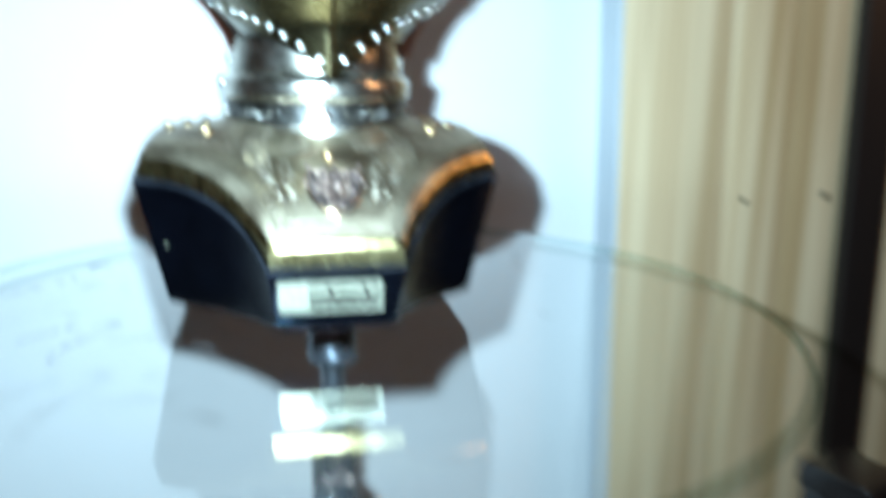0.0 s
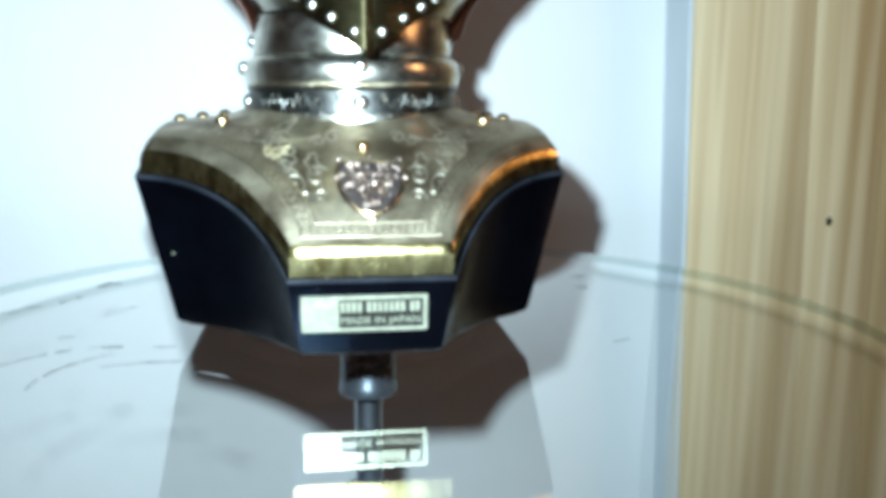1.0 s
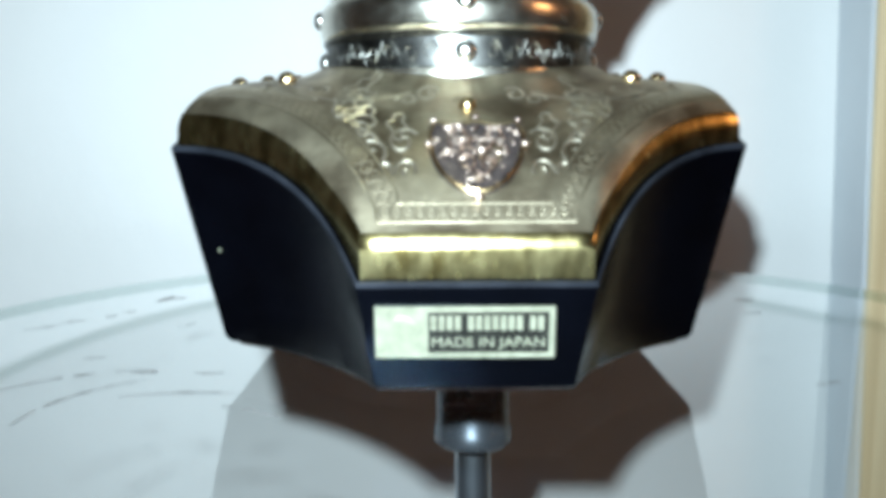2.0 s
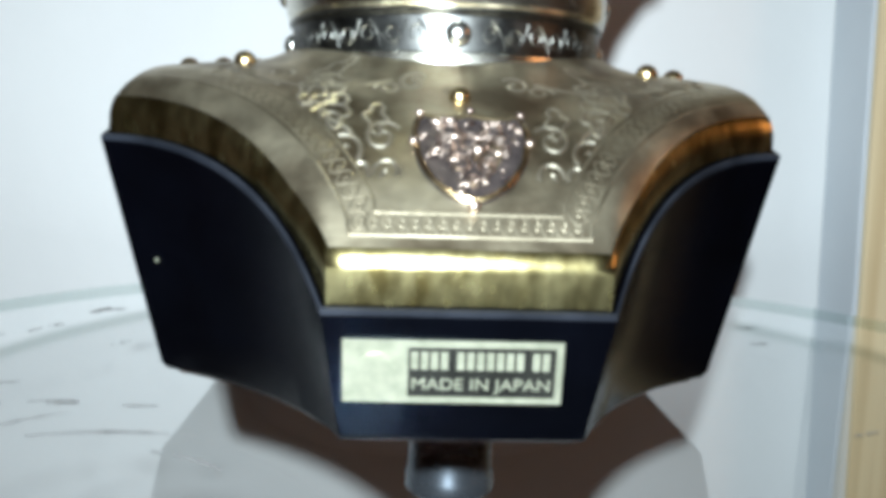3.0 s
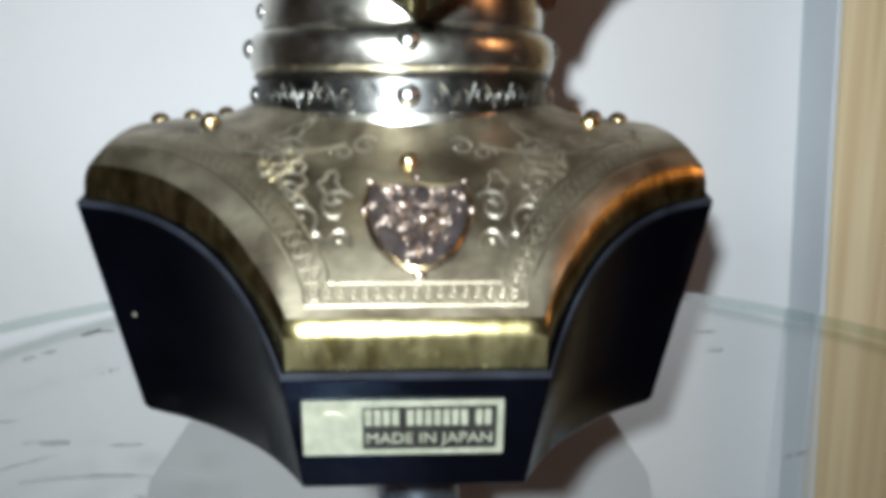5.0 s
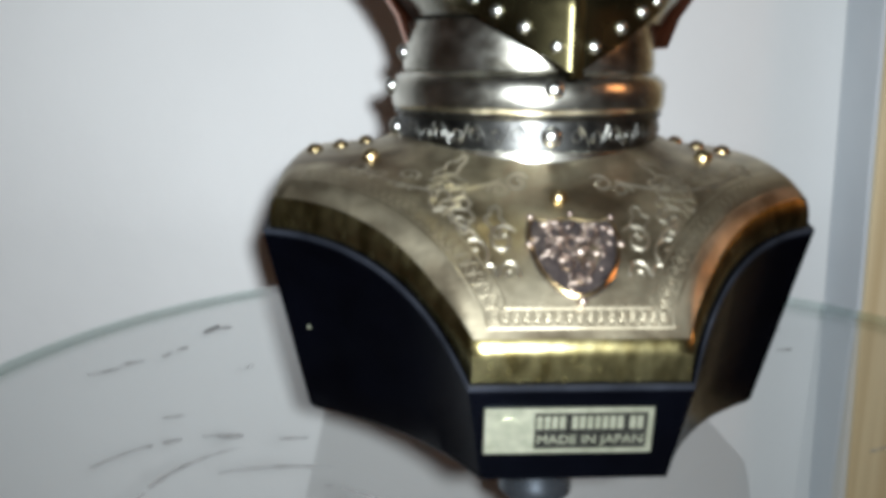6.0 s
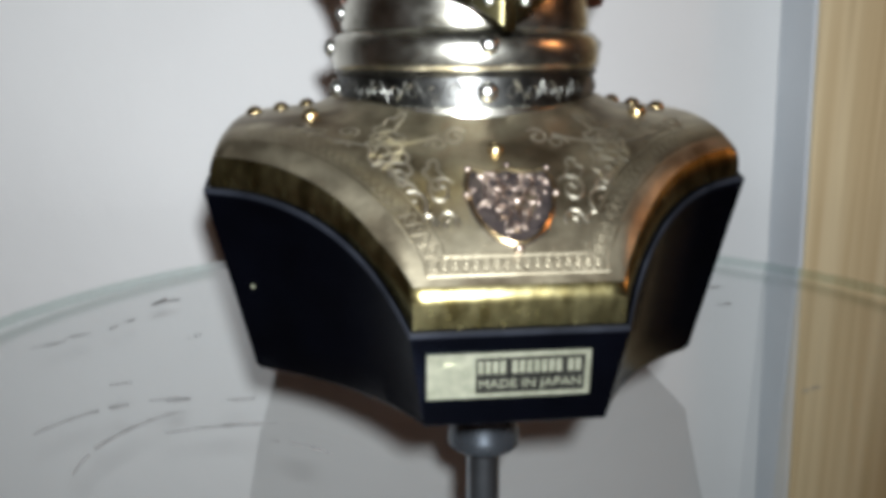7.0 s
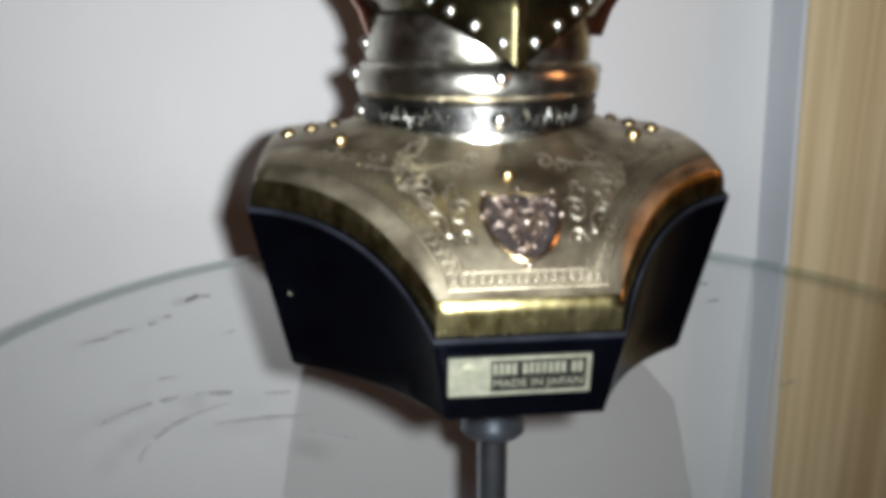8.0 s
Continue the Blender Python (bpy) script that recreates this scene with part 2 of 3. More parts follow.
structure("floor", block(-1.6, 1.7, -2.2, 0.45, FLOOR_Z - 0.05, FLOOR_Z), FLOOR, "dull grey-brown stone floor below the glass table", "floor")
structure("ceiling", block(-1.6, 1.7, -2.2, 0.45, 1.9, 1.95), CEIL, "plain off-white painted ceiling", "ceiling")
structure("wall_north", block(-1.6, 1.7, WALL_Y, WALL_Y + 0.12, FLOOR_Z, 1.9), WALL, "white painted plaster wall behind the table", "wall")
structure("wall_west", block(-1.72, -1.6, -2.2, WALL_Y, FLOOR_Z, 1.9), WARM_WALL, "brown wooden side wall", "wall")
structure("wall_east", block(1.7, 1.82, -2.2, WALL_Y, FLOOR_Z, 1.9), WARM_WALL, "brown wooden side wall", "wall")
structure("wall_south", block(-1.6, 1.7, -2.32, -2.2, FLOOR_Z, 1.9), WARM_WALL, "brown wooden end wall", "wall")

def leaning(ob):
    ob.data.transform(LEAN)
    return ob


# the panelling stands proud of the wall; its return is a grey-blue strip
leaning(structure("trim", block(0.2712, 0.2746, WOOD_Y + 0.002, WALL_Y - 0.001, FLOOR_Z, 1.9, 0.0008), TRIM, "grey-blue side strip of the pine panelling", "trim"))


def pine_board(x0, x1):
    return leaning(part("pine_board", block(x0, x1, WOOD_Y, WALL_Y - 0.001, FLOOR_Z, 1.9, 0.0012), PINE, panel))


panel = thing("pine_panel", "pale yellow pine board panelling with dark knots", "panelling", kind="structure")
for x0, x1 in ((0.2750, 0.3750), (0.3754, 0.4372), (0.4376, 0.4945), (0.5360, 0.66), (0.6604, 0.80), (0.8004, 0.98)):
    pine_board(x0, x1)


def knot(x, z, r):
    bm = bmesh.new()
    bmesh.ops.create_circle(bm, cap_ends=True, segments=14, radius=1, matrix=Matrix.Translation((x, WOOD_Y - 0.0006, z)) @ Matrix.Rotation(radians(90), 4, "X") @ Matrix.Diagonal((r, r * 1.4, 1, 1)))
    return leaning(part("knot", bm, FRAME, panel, "small dark knot", smooth=0))


knot(0.3955, 0.001, 0.0026)
knot(0.4780, 0.004, 0.0034)

leaning(structure("door_frame", block(0.4950, 0.5355, WOOD_Y - 0.012, WALL_Y - 0.001, FLOOR_Z, 1.9, 0.002), FRAME, "dark brown stained upright frame post between pine boards", "frame"))

# ---------- glass table ----------
TX, TY, TR = 0.0085, -0.012, 0.2265
table = thing("glass_table", "round clear glass side table on a thin chrome post", "table")
THICK = 0.0050
top = [(TR - 0.010, -THICK), (TR - 0.0022, -THICK), (TR - 0.0019, -THICK), (TR - 0.0005, -THICK + 0.0007), (TR, -THICK + 0.0019), (TR, -0.0019), (TR - 0.0005, -0.0007), (TR - 0.0019, 0.0), (TR - 0.0022, 0.0), (TR - 0.010, 0.0)]
glass = part("glass_top", lathe(top, (TX, TY), 160), GLASS, table, "clear round glass with green polished edge", smooth=60)
glass.data.materials.append(EDGEGLASS)
glass.data.materials.append(GLASSUNDER)
for face in glass.data.polygons:
    face.material_index = 1 if abs(face.normal.z) < 0.95 else (0 if face.normal.z > 0 else 2)
PX, PY = 0.0052, 0.0
part("flange", lathe([(0.0125, -THICK - 0.0003), (0.0125, -0.0250), (0.0132, -0.0260), (0.0132, -0.0305), (0.0118, -0.0318), (0.0062, -0.0325)], (PX, PY), 48), GREYCAP, table, "grey metal flange under the glass")
part("rod", lathe([(0.0062, -0.0325), (0.0062, -0.0785)], (PX, PY), 40), CHROME, table, "thin polished chrome rod")
part("sleeve", lathe([(0.0110, -0.0785), (0.0125, -0.080), (0.0125, -0.50), (0.014, -0.51)], (PX, PY), 48), GREYCAP, table, "grey metal sleeve")
part("foot_plate", lathe([(0.014, -0.51), (0.03, -0.535), (0.15, -0.545), (0.155, -0.55), (0.155, FLOOR_Z)], (PX, PY), 64), CHROME, table)

# ---------- bust ----------
CY = 0.020
bust = thing("knight_helmet_bust", "antique brass knight helmet on black armoured shoulder base", "ornament")


def ztop(x, y):
    d = abs(y - CY)
    c = min(d, 0.089)
    return 0.094 - 0.046 * (c / 0.097) ** 3 - 1.197 * (d - c) - 0.004 * (abs(x) / 0.085) ** 4


def outline(fl, fr, fy, wx, wy, grow=0.0, flat=0.62):
    """Plan of the shoulder base: four straight lobes joined by hollow corners."""
    by = 2 * CY - fy
    wy2 = 2 * CY - wy
    pts = []

    def straight(a, b, n):
        pts.extend((a[0] + (b[0] - a[0]) * i / n, a[1] + (b[1] - a[1]) * i / n) for i in range(n))

    def hollow(a, b, centre, n=26):
        for i in range(n):
            k = math.pi / 2 * i / n
            ex = centre[0] + (a[0] - centre[0]) * math.cos(k) + (b[0] - centre[0]) * math.sin(k)
            ey = centre[1] + (a[1] - centre[1]) * math.cos(k) + (b[1] - centre[1]) * math.sin(k)
            u = i / n
            pts.append((ex + (a[0] + (b[0] - a[0]) * u - ex) * flat, ey + (a[1] + (b[1] - a[1]) * u - ey) * flat))

    g = grow
    F1, F2 = (fl - g, fy - g), (fr + g, fy - g)
    R1, R2 = (wx + g, wy - g), (wx + g, wy2 + g)
    B1, B2 = (fr + g, by + g), (fl - g, by + g)
    L1, L2 = (-wx - g, wy2 + g), (-wx - g, wy - g)
    straight(F1, F2, 14)
    hollow(F2, R1, (R1[0], F2[1]))
    straight(R1, R2, 14)
    hollow(R2, B1, (R2[0], B1[1]))
    straight(B1, B2, 14)
    hollow(B2, L1, (L1[0], B2[1]))
    straight(L1, L2, 14)
    hollow(L2, F1, (L2[0], F1[1]))
    return pts


PLAN = dict(fl=-0.0255, fr=0.0325, fy=-0.077, wx=0.0835, wy=-0.0295)
edge = outline(**PLAN)


def toward(p, s, cx=0.0):
    return (cx + (p[0] - cx) * s, CY + (p[1] - CY) * s)


EDGE_POLAR = sorted((math.atan2(y - CY, x), math.hypot(x, y - CY), abs(y - CY)) for x, y in edge)
EDGE_ANGLES = [a for a, r, d in EDGE_POLAR]


def edge_share(x, y):
    """How far out a point lies on its way to the rim (1 on the rim), and how far that rim is from the middle line."""
    i = int(np.searchsorted(EDGE_ANGLES, math.atan2(y - CY, x)))
    (a0, r0, d0), (a1, r1, d1) = EDGE_POLAR[i - 1], EDGE_POLAR[i % len(EDGE_POLAR)]
    k = ((math.atan2(y - CY, x) - a0) % (2 * math.pi)) / max(1e-9, (a1 - a0) % (2 * math.pi))
    return math.hypot(x, y - CY) / (r0 + (r1 - r0) * k), d0 + (d1 - d0) * k


def zplate(x, y):
    """Top of the plate: it rounds over towards the rim, but for the front and back lips, which roll by their own slope."""
    s, d = edge_share(x, y)
    side = min(1.0, max(0.0, (0.096 - d) / 0.012))
    flare = 0.0034 * min(1.0, max(0.0, 1 - (math.hypot(x - 0.001, y - CY) - 0.0474) / 0.013)) ** 2
    return ztop(x, y) + flare - 0.0058 * side * (max(0.0, s - 0.915) / 0.085) ** 2.2


def shoulder_plate():
    loops = []
    for s in [0.3 + 0.58 * i / 30 for i in range(31)] + [0.89, 0.90, 0.91, 0.92, 0.93, 0.938, 0.945, 0.952, 0.958, 0.964, 0.970, 0.976, 0.982, 0.987]:
        q = [toward(p, s) for p in edge]
        loops.append([(x, y, zplate(x, y)) for x, y in q])
    return loops_mesh(loops, cap_first=True)


def edge_band():
    """Brass rim: a rounded lip over the plate's edge, then an upright face."""
    loops = []
    for s, drop in ((0.983, 0.0006), (0.985, -0.0003), (0.989, -0.0002), (0.993, 0.0001), (0.997, 0.0006), (0.9995, 0.0013), (1.0010, 0.0024)):
        q = [toward(p, s) for p in edge]
        loops.append([(x, y, zplate(x, y) - drop) for x, y in q])
    for sx, sy, drop in ((1.004, 0.9925, 0.0130), (0.985, 0.978, 0.0138)):
        loops.append([(p[0] * sx, toward(p, sy)[1], ztop(*toward(p, 0.97)) - drop) for p in edge])
    return loops_mesh(loops)


part("shoulder_plate", shoulder_plate(), PLATE, bust, "engraved antique brass shoulder plate", smooth=50)
part("brass_band", edge_band(), BAND, bust, "worn shiny brass rim", smooth=50)

up = outline(-0.0265, 0.0335, -0.0777, 0.0855, -0.0300)
low = outline(-0.0225, 0.0285, -0.0742, 0.0735, -0.0215)


def black_base():
    loops = []
    tz = [ztop(*toward(p, 0.97)) - 0.0141 for p in edge]
    loops.append([(*toward(p, 0.93), z + 0.0005) for p, z in zip(up, tz)])
    loops.append([(*toward(p, 0.992), z + 0.0005) for p, z in zip(up, tz)])
    loops.append([(*p, z - 0.0008) for p, z in zip(up, tz)])
    for k in (0.25, 0.5, 0.75, 0.97, 1.0):
        s = 1.0 if k < 1 else 0.985
        row = []
        for p, q, z in zip(up, low, tz):
            x, y = p[0] + (q[0] - p[0]) * k, p[1] + (q[1] - p[1]) * k
            x, y = toward((x, y), s)
            row.append((x, y, z - 0.0008 + (0.0100 - z + 0.0008) * k))
        loops.append(row)
    return loops_mesh(loops, cap_last=True)


part("black_base", black_base(), BLACK, bust, "glossy black plastic base with hollow corners", smooth=35)
# thin rim strip whose grey carries wear plus the edge highlight
bm = bmesh.new()
ring = []
for p in up + up[:1]:
    k = up.index(p)
    z = ztop(*toward(edge[k], 0.97)) - 0.0141
    q = toward(p, 1.001)
    ring.append([bm.verts.new((*toward(p, 0.993), z + 0.0008)), bm.verts.new((*q, z + 0.0004)), bm.verts.new((*q, z - 0.0008)), bm.verts.new((*toward(p, 0.999), z - 0.0010))])
for a, b in zip(ring, ring[1:]):
    for k in range(3):
        bm.faces.new((a[k], a[k + 1], b[k + 1], b[k]))
part("base_rim", bm, LIP, bust, "rubbed grey rim of the black base, edge highlight in its colour", smooth=50)
part("felt_underside", loops_mesh([[(*toward(p, 0.95), 0.0098) for p in low], [(*toward(p, 0.95), 0.0085) for p in low]], True, True), FELT, bust, "brown felt underside", smooth=30)
part("foot", lathe([(0.056, 0.0085), (0.057, 0.006), (0.057, 0.0004)], (0.0, CY), 64), FELT, bust, "round brown felt foot")
NX = 0.001


def strip(bm, pts, normals, width, height, sink=0.0002):
    """A low ridge along a line of points on a surface."""
    rows = []
    for i, (p, n) in enumerate(zip(pts, normals)):
        p, n = Vector(p), Vector(n)
        t = (Vector(pts[min(i + 1, len(pts) - 1)]) - Vector(pts[max(i - 1, 0)])).normalized()
        s = t.cross(n).normalized() * width / 2
        rows.append([bm.verts.new(p - s - n * sink), bm.verts.new(p + n * height), bm.verts.new(p + s - n * sink)])
    for a, b in zip(rows, rows[1:]):
        for j in range(2):
            bm.faces.new((a[j], a[j + 1], b[j + 1], b[j]))


def on_plate(x, y, lift=0.0):
    e = 0.0005
    n = Vector((-(zplate(x + e, y) - zplate(x - e, y)) / (2 * e), -(zplate(x, y + e) - zplate(x, y - e)) / (2 * e), 1)).normalized()
    return Vector((x, y, zplate(x, y))) + n * lift, n


def plate_strip(bm, line, width=0.0009, height=0.00012):
    q = [on_plate(x, y, 0.00009) for x, y in line]
    strip(bm, [a for a, b in q], [b for a, b in q], width, height, 0.00004)


def mirrored(line, cx=0.003):
    return [(2 * cx - x, y) for x, y in line]


# engraved border that runs along the hollow corners and the front edge
def border_line(d):
    left = [p for p in edge[-26:]]
    line = []
    for i, p in enumerate(left):
        a, b = left[max(i - 1, 0)], left[min(i + 1, len(left) - 1)]
        t = Vector((b[0] - a[0], b[1] - a[1])).normalized()
        x, y = p[0] - t.y * d, p[1] + t.x * d
        if y > PLAN["fy"] + d * 0.58 and abs(x) < 0.0745:
            line.append((x, y))
    end = line[-1]
    right = [(0.007 - x, y) for x, y in reversed(line)]
    front = [(end[0] + (right[0][0] - end[0]) * k / 24, PLAN["fy"] + d * 0.58) for k in range(25)]
    return line + front + right


def resample(line, step):
    out, carry = [line[0]], 0.0
    for a, b in zip(line, line[1:]):
        length = math.dist(a, b)
        k = step - carry
        while k <= length:
            out.append((a[0] + (b[0] - a[0]) * k / length, a[1] + (b[1] - a[1]) * k / length))
            k += step
        carry = length - (k - step)
    return out


bm = bmesh.new()
for d in (0.0064, 0.0126):
    plate_strip(bm, resample(border_line(d), 0.0015), 0.0008, 0.00005)
part("border_line", bm, LINE, bust, "bright engraved border lines", smooth=0)
bm = bmesh.new()
middle = resample(border_line(0.0095), 0.0004)
for phase in (0.0, math.pi):
    line = []
    for i in range(2, len(middle) - 2):
        (ax, ay), (cx, cy) = middle[i - 2], middle[i + 2]
        t = Vector((cx - ax, cy - ay)).normalized()
        w = 0.0019 * math.sin(2 * math.pi * i * 0.0004 / 0.0056 + phase)
        line.append((middle[i][0] - t.y * w, middle[i][1] + t.x * w))
    plate_strip(bm, line, 0.00062, 0.00002)
# a small eye in every loop of the chain
for i in range(5, len(middle) - 4, 7):
    x, y = middle[i]
    plate_strip(bm, [(x + 0.00055 * math.cos(k * 0.785), y + 0.00055 * math.sin(k * 0.785)) for k in range(9)], 0.0004, 0.00002)
part("border_chain", bm, LINE, bust, "engraved plaited chain border", smooth=0)


def curl(cx, cy, r, start, turns, grow=0.75, n=26):
    return [(cx + r * (1 - grow * k / n) * math.cos(start + turns * 2 * math.pi * k / n), cy + r * (1 - grow * k / n) * math.sin(start + turns * 2 * math.pi * k / n)) for k in range(n + 1)]


def leaf(x, y, length, width, angle, bend=0.3):
    c, s = math.cos(angle), math.sin(angle)
    a, b = [], []
    for k in range(13):
        u = k / 12
        w = width * math.sin(math.pi * u) ** 0.8 * (1 + 0.35 * math.sin(u * 15))
        v = bend * length * u * u
        for side, out in ((1, a), (-1, b)):
            px, py = length * u, v + side * w / 2
            out.append((x + px * c - py * s, y + px * s + py * c))
    return a, b


def scroll_work():
    """One half of the engraved foliage: hooked scrolls, two stems and toothed leaves."""
    lines = []
    for spec in ((-0.0092, -0.0345, 0.0036, 0.5, 1.2), (-0.0150, -0.0372, 0.0033, 3.4, -1.2), (-0.0335, -0.0495, 0.0044, 1.2, 1.3), (-0.0280, -0.0500, 0.0056, 1.0, 1.35), (-0.0155, -0.0545, 0.0044, 0.5, 1.2), (-0.0235, -0.0585, 0.0046, 2.6, -1.3), (-0.0140, -0.0630, 0.0034, 3.2, -1.2),
                 (-0.0202, -0.0625, 0.0032, 3.2, 1.2), (-0.0140, -0.0685, 0.0025, 0.6, -1.2), (-0.0570, -0.0225, 0.0040, 2.2, -1.1), (-0.0415, -0.0285, 0.0036, 5.2, 1.2)):
        lines.append(curl(*spec))
    lines.append([(-0.060 + 0.046 * u, -0.0215 - 0.010 * math.sin(u * 3.0) - 0.010 * u) for u in [k / 24 for k in range(25)]])
    lines.append([(-0.0265 - 0.004 * math.sin(u * 5.0), -0.0430 - 0.012 * u) for u in [k / 20 for k in range(21)]])
    for spec in ((-0.0250, -0.0372, 0.0130, 0.0066, 3.5), (-0.0250, -0.0405, 0.0120, 0.0058, 4.3), (-0.0240, -0.0345, 0.0110, 0.0052, 2.6), (-0.0410, -0.0370, 0.0130, 0.0058, 2.9), (-0.0480, -0.0275, 0.0130, 0.0052, 3.0),
                 (-0.0310, -0.0600, 0.0065, 0.0028, 4.2), (-0.0290, -0.0325, 0.0130, 0.0064, 4.0), (-0.0340, -0.0285, 0.0120, 0.0050, 0.25), (-0.0165, -0.0440, 0.0100, 0.0046, 4.4)):
        lines.append(leaf(*spec))
    return lines


def inside_border(line):
    """The stretches of a line that stay clear of the engraved border."""
    runs, run = [], []
    for p in line:
        if min(math.dist(p, q) for q in edge) > 0.0131:
            run.append(p)
        else:
            runs.append(run)
            run = []
    return [r for r in runs + [run] if len(r) > 2]


for shape in scroll_work():
    for flip in (False, True):
        bm = bmesh.new()
        for line in (shape if isinstance(shape, tuple) else (shape,)):
            for run in inside_border(line):
                plate_strip(bm, mirrored(run, 0.0035) if flip else run, 0.0011, 0.0002)
        if not bm.verts:
            bm.free()
            continue
        part("engraved_leaf" if isinstance(shape, tuple) else "engraved_scroll", bm, ENGRAVE, bust, smooth=0)

# shield badge on the chest
SHX = 0.0042


def slope(v):
    """Place on the chest v metres down the slope from the badge's top."""
    y = -0.0487
    left = v
    while left > 0:
        step = min(left, 0.0005)
        _, n = on_plate(SHX, y)
        y -= step * n.z
        left -= step
    return y


SLOPE = [slope(k * 0.0005) for k in range(72)]


def on_shield(u, v, lift):
    k = max(0.0, v) / 0.0005
    i = min(int(k), 70)
    y = SLOPE[i] + (SLOPE[i + 1] - SLOPE[i]) * (k - i)
    if v < 0:
        y = SLOPE[0] - v * 0.85
    return on_plate(SHX + u, y, lift)


def shield_outline(s=1.0):
    half = []
    for k in range(22):
        u = k / 21
        if u < 0.2:
            w, v = 0.0118 * u / 0.2, -0.0008 + 0.0014 * math.sin(u / 0.2 * math.pi)
        elif u < 0.5:
            q = (u - 0.2) / 0.3
            w, v = 0.0122 + 0.0018 * math.sin(q * math.pi * 0.9) - 0.0006 * math.sin(q * math.pi), 0.0105 * q
        else:
            q = (u - 0.5) / 0.5
            w, v = 0.0128 * math.cos(q * math.pi / 2) ** 1.1, 0.0105 + 0.0165 * math.sin(q * math.pi / 2) ** 1.15
        half.append((w, v))
    pts = half + [(-w, v) for w, v in reversed(half[1:-1])]
    return [(w * s, 0.012 + (v - 0.012) * s) for w, v in pts]


shield = part("shield_badge", loops_mesh([[on_shield(u, v, h)[0] for u, v in shield_outline(s)] for s, h in ((1.0, -0.0002), (0.985, 0.0009), (0.86, 0.0010), (0.84, 0.0004))], cap_last=True), ENAMEL, bust, "dark tarnished shield badge", smooth=30)
rim = shield_outline(0.93)
bm = bmesh.new()
q = [on_shield(u, v, 0.0010) for u, v in rim + rim[:2]]
strip(bm, [a for a, b in q], [b for a, b in q], 0.0016, 0.00028)
part("shield_rim", bm, GOLD, shield, "dull gold shield rim", smooth=60)
bm = bmesh.new()
rng = random.Random(4)
for u0, v0, r0, a0, turns in ((-0.0045, 0.0050, 0.0030, 0.4, 1.1), (0.0045, 0.0050, 0.0030, 2.6, -1.1), (-0.0060, 0.0105, 0.0026, 4.0, 1.2), (0.0058, 0.0108, 0.0027, 5.2, -1.2), (0.0, 0.0090, 0.0026, 1.6, 1.0), (-0.0028, 0.0160, 0.0027, 3.6, 1.1), (0.0034, 0.0165, 0.0025, 5.8, -1.1), (0.0002, 0.0205, 0.0017, 0.9, 1.0)):
    q = [on_shield(x, y, 0.0008) for x, y in curl(u0, v0, r0, a0, turns, 0.55, 18)]
    strip(bm, [a for a, b in q], [b for a, b in q], 0.0012, 0.0008, 0.0003)
for _ in range(85):
    u, v = rng.uniform(-0.0112, 0.0112), rng.uniform(0.0014, 0.0235)
    if abs(u) > 0.0112 * (1 - (max(0, v - 0.009) / 0.0155) ** 1.6):
        continue
    p, n = on_shield(u, v, 0.0009)
    turn = n.to_track_quat("Z", "Y").to_matrix().to_4x4() @ Matrix.Rotation(rng.uniform(0, 3.1), 4, "Z")
    bmesh.ops.create_icosphere(bm, subdivisions=2, radius=1, matrix=Matrix.Translation(p) @ turn @ Matrix.Diagonal((rng.uniform(0.0006, 0.0018), rng.uniform(0.0004, 0.0008), 0.0007, 1)))
tagged(part("shield_relief", bm, ROSE, shield, "raised copper heraldic relief"), kind="stuff")
for u, v, r in ((-0.0115, 0.0002, 0.0011), (0.0, -0.0012, 0.0010), (0.0115, 0.0002, 0.0011), (-0.0128, 0.0100, 0.0012), (0.0128, 0.0100, 0.0012), (0.0, 0.0278, 0.0015), (0.0012, 0.0125, 0.0016), (-0.0026, 0.0245, 0.0010)):
    p, n = on_shield(u, v, 0.0014)
    part("pearl", dome_stud(r, p, n, 0.9), ROSE, shield)

# gold balls on the plate
for x, y, r in ((0.0022, -0.0408, 0.0026), (-0.0535, -0.0130, 0.0030), (0.0545, -0.0130, 0.0030), (-0.0565, 0.0240, 0.0030), (-0.0650, 0.0150, 0.0030), (-0.0735, 0.0090, 0.0030), (0.0570, 0.0240, 0.0030), (0.0610, 0.0120, 0.0030), (0.0665, 0.0020, 0.0030)):
    p, n = on_plate(x, y, 0.0002 if y < 0 else -0.0004)
    part("gold_ball", dome_stud(r, p, n, 0.95), GOLD, bust)

# neck rings
part("lower_collar", lathe([(0.0474, 0.0872), (0.0474, 0.0905), (0.0468, 0.0945), (0.0462, 0.0950)], (NX, CY), 96, False), PEWTER, bust, "polished pewter collar")
part("dark_collar_band", lathe([(0.0461, 0.0948), (0.0459, 0.1038), (0.0466, 0.1042), (0.0470, 0.1050), (0.0464, 0.1058)], (NX, CY), 96, False), DARKBAND, bust, "blackened ornament band")
part("middle_collar", lathe([(0.0462, 0.1056), (0.0472, 0.1064), (0.0477, 0.1080), (0.0479, 0.1105), (0.0478, 0.1130), (0.0474, 0.1152), (0.0463, 0.1170), (0.0450, 0.1180), (0.0436, 0.1188)], (NX, CY), 96, False), PEWTER, bust, "bulging pewter collar ring")
part("upper_collar", lathe([(0.0430, 0.1186), (0.0437, 0.1192), (0.0440, 0.1215), (0.0434, 0.1280), (0.0426, 0.1330), (0.0425, 0.1350)], (NX, CY), 96, False), PEWTER, bust, "upper pewter collar ring")


def on_ring(r, angle, z):
    a = radians(angle - 90)
    n = Vector((math.cos(a), math.sin(a), 0))
    return Vector((NX, CY, z)) + n * r, n


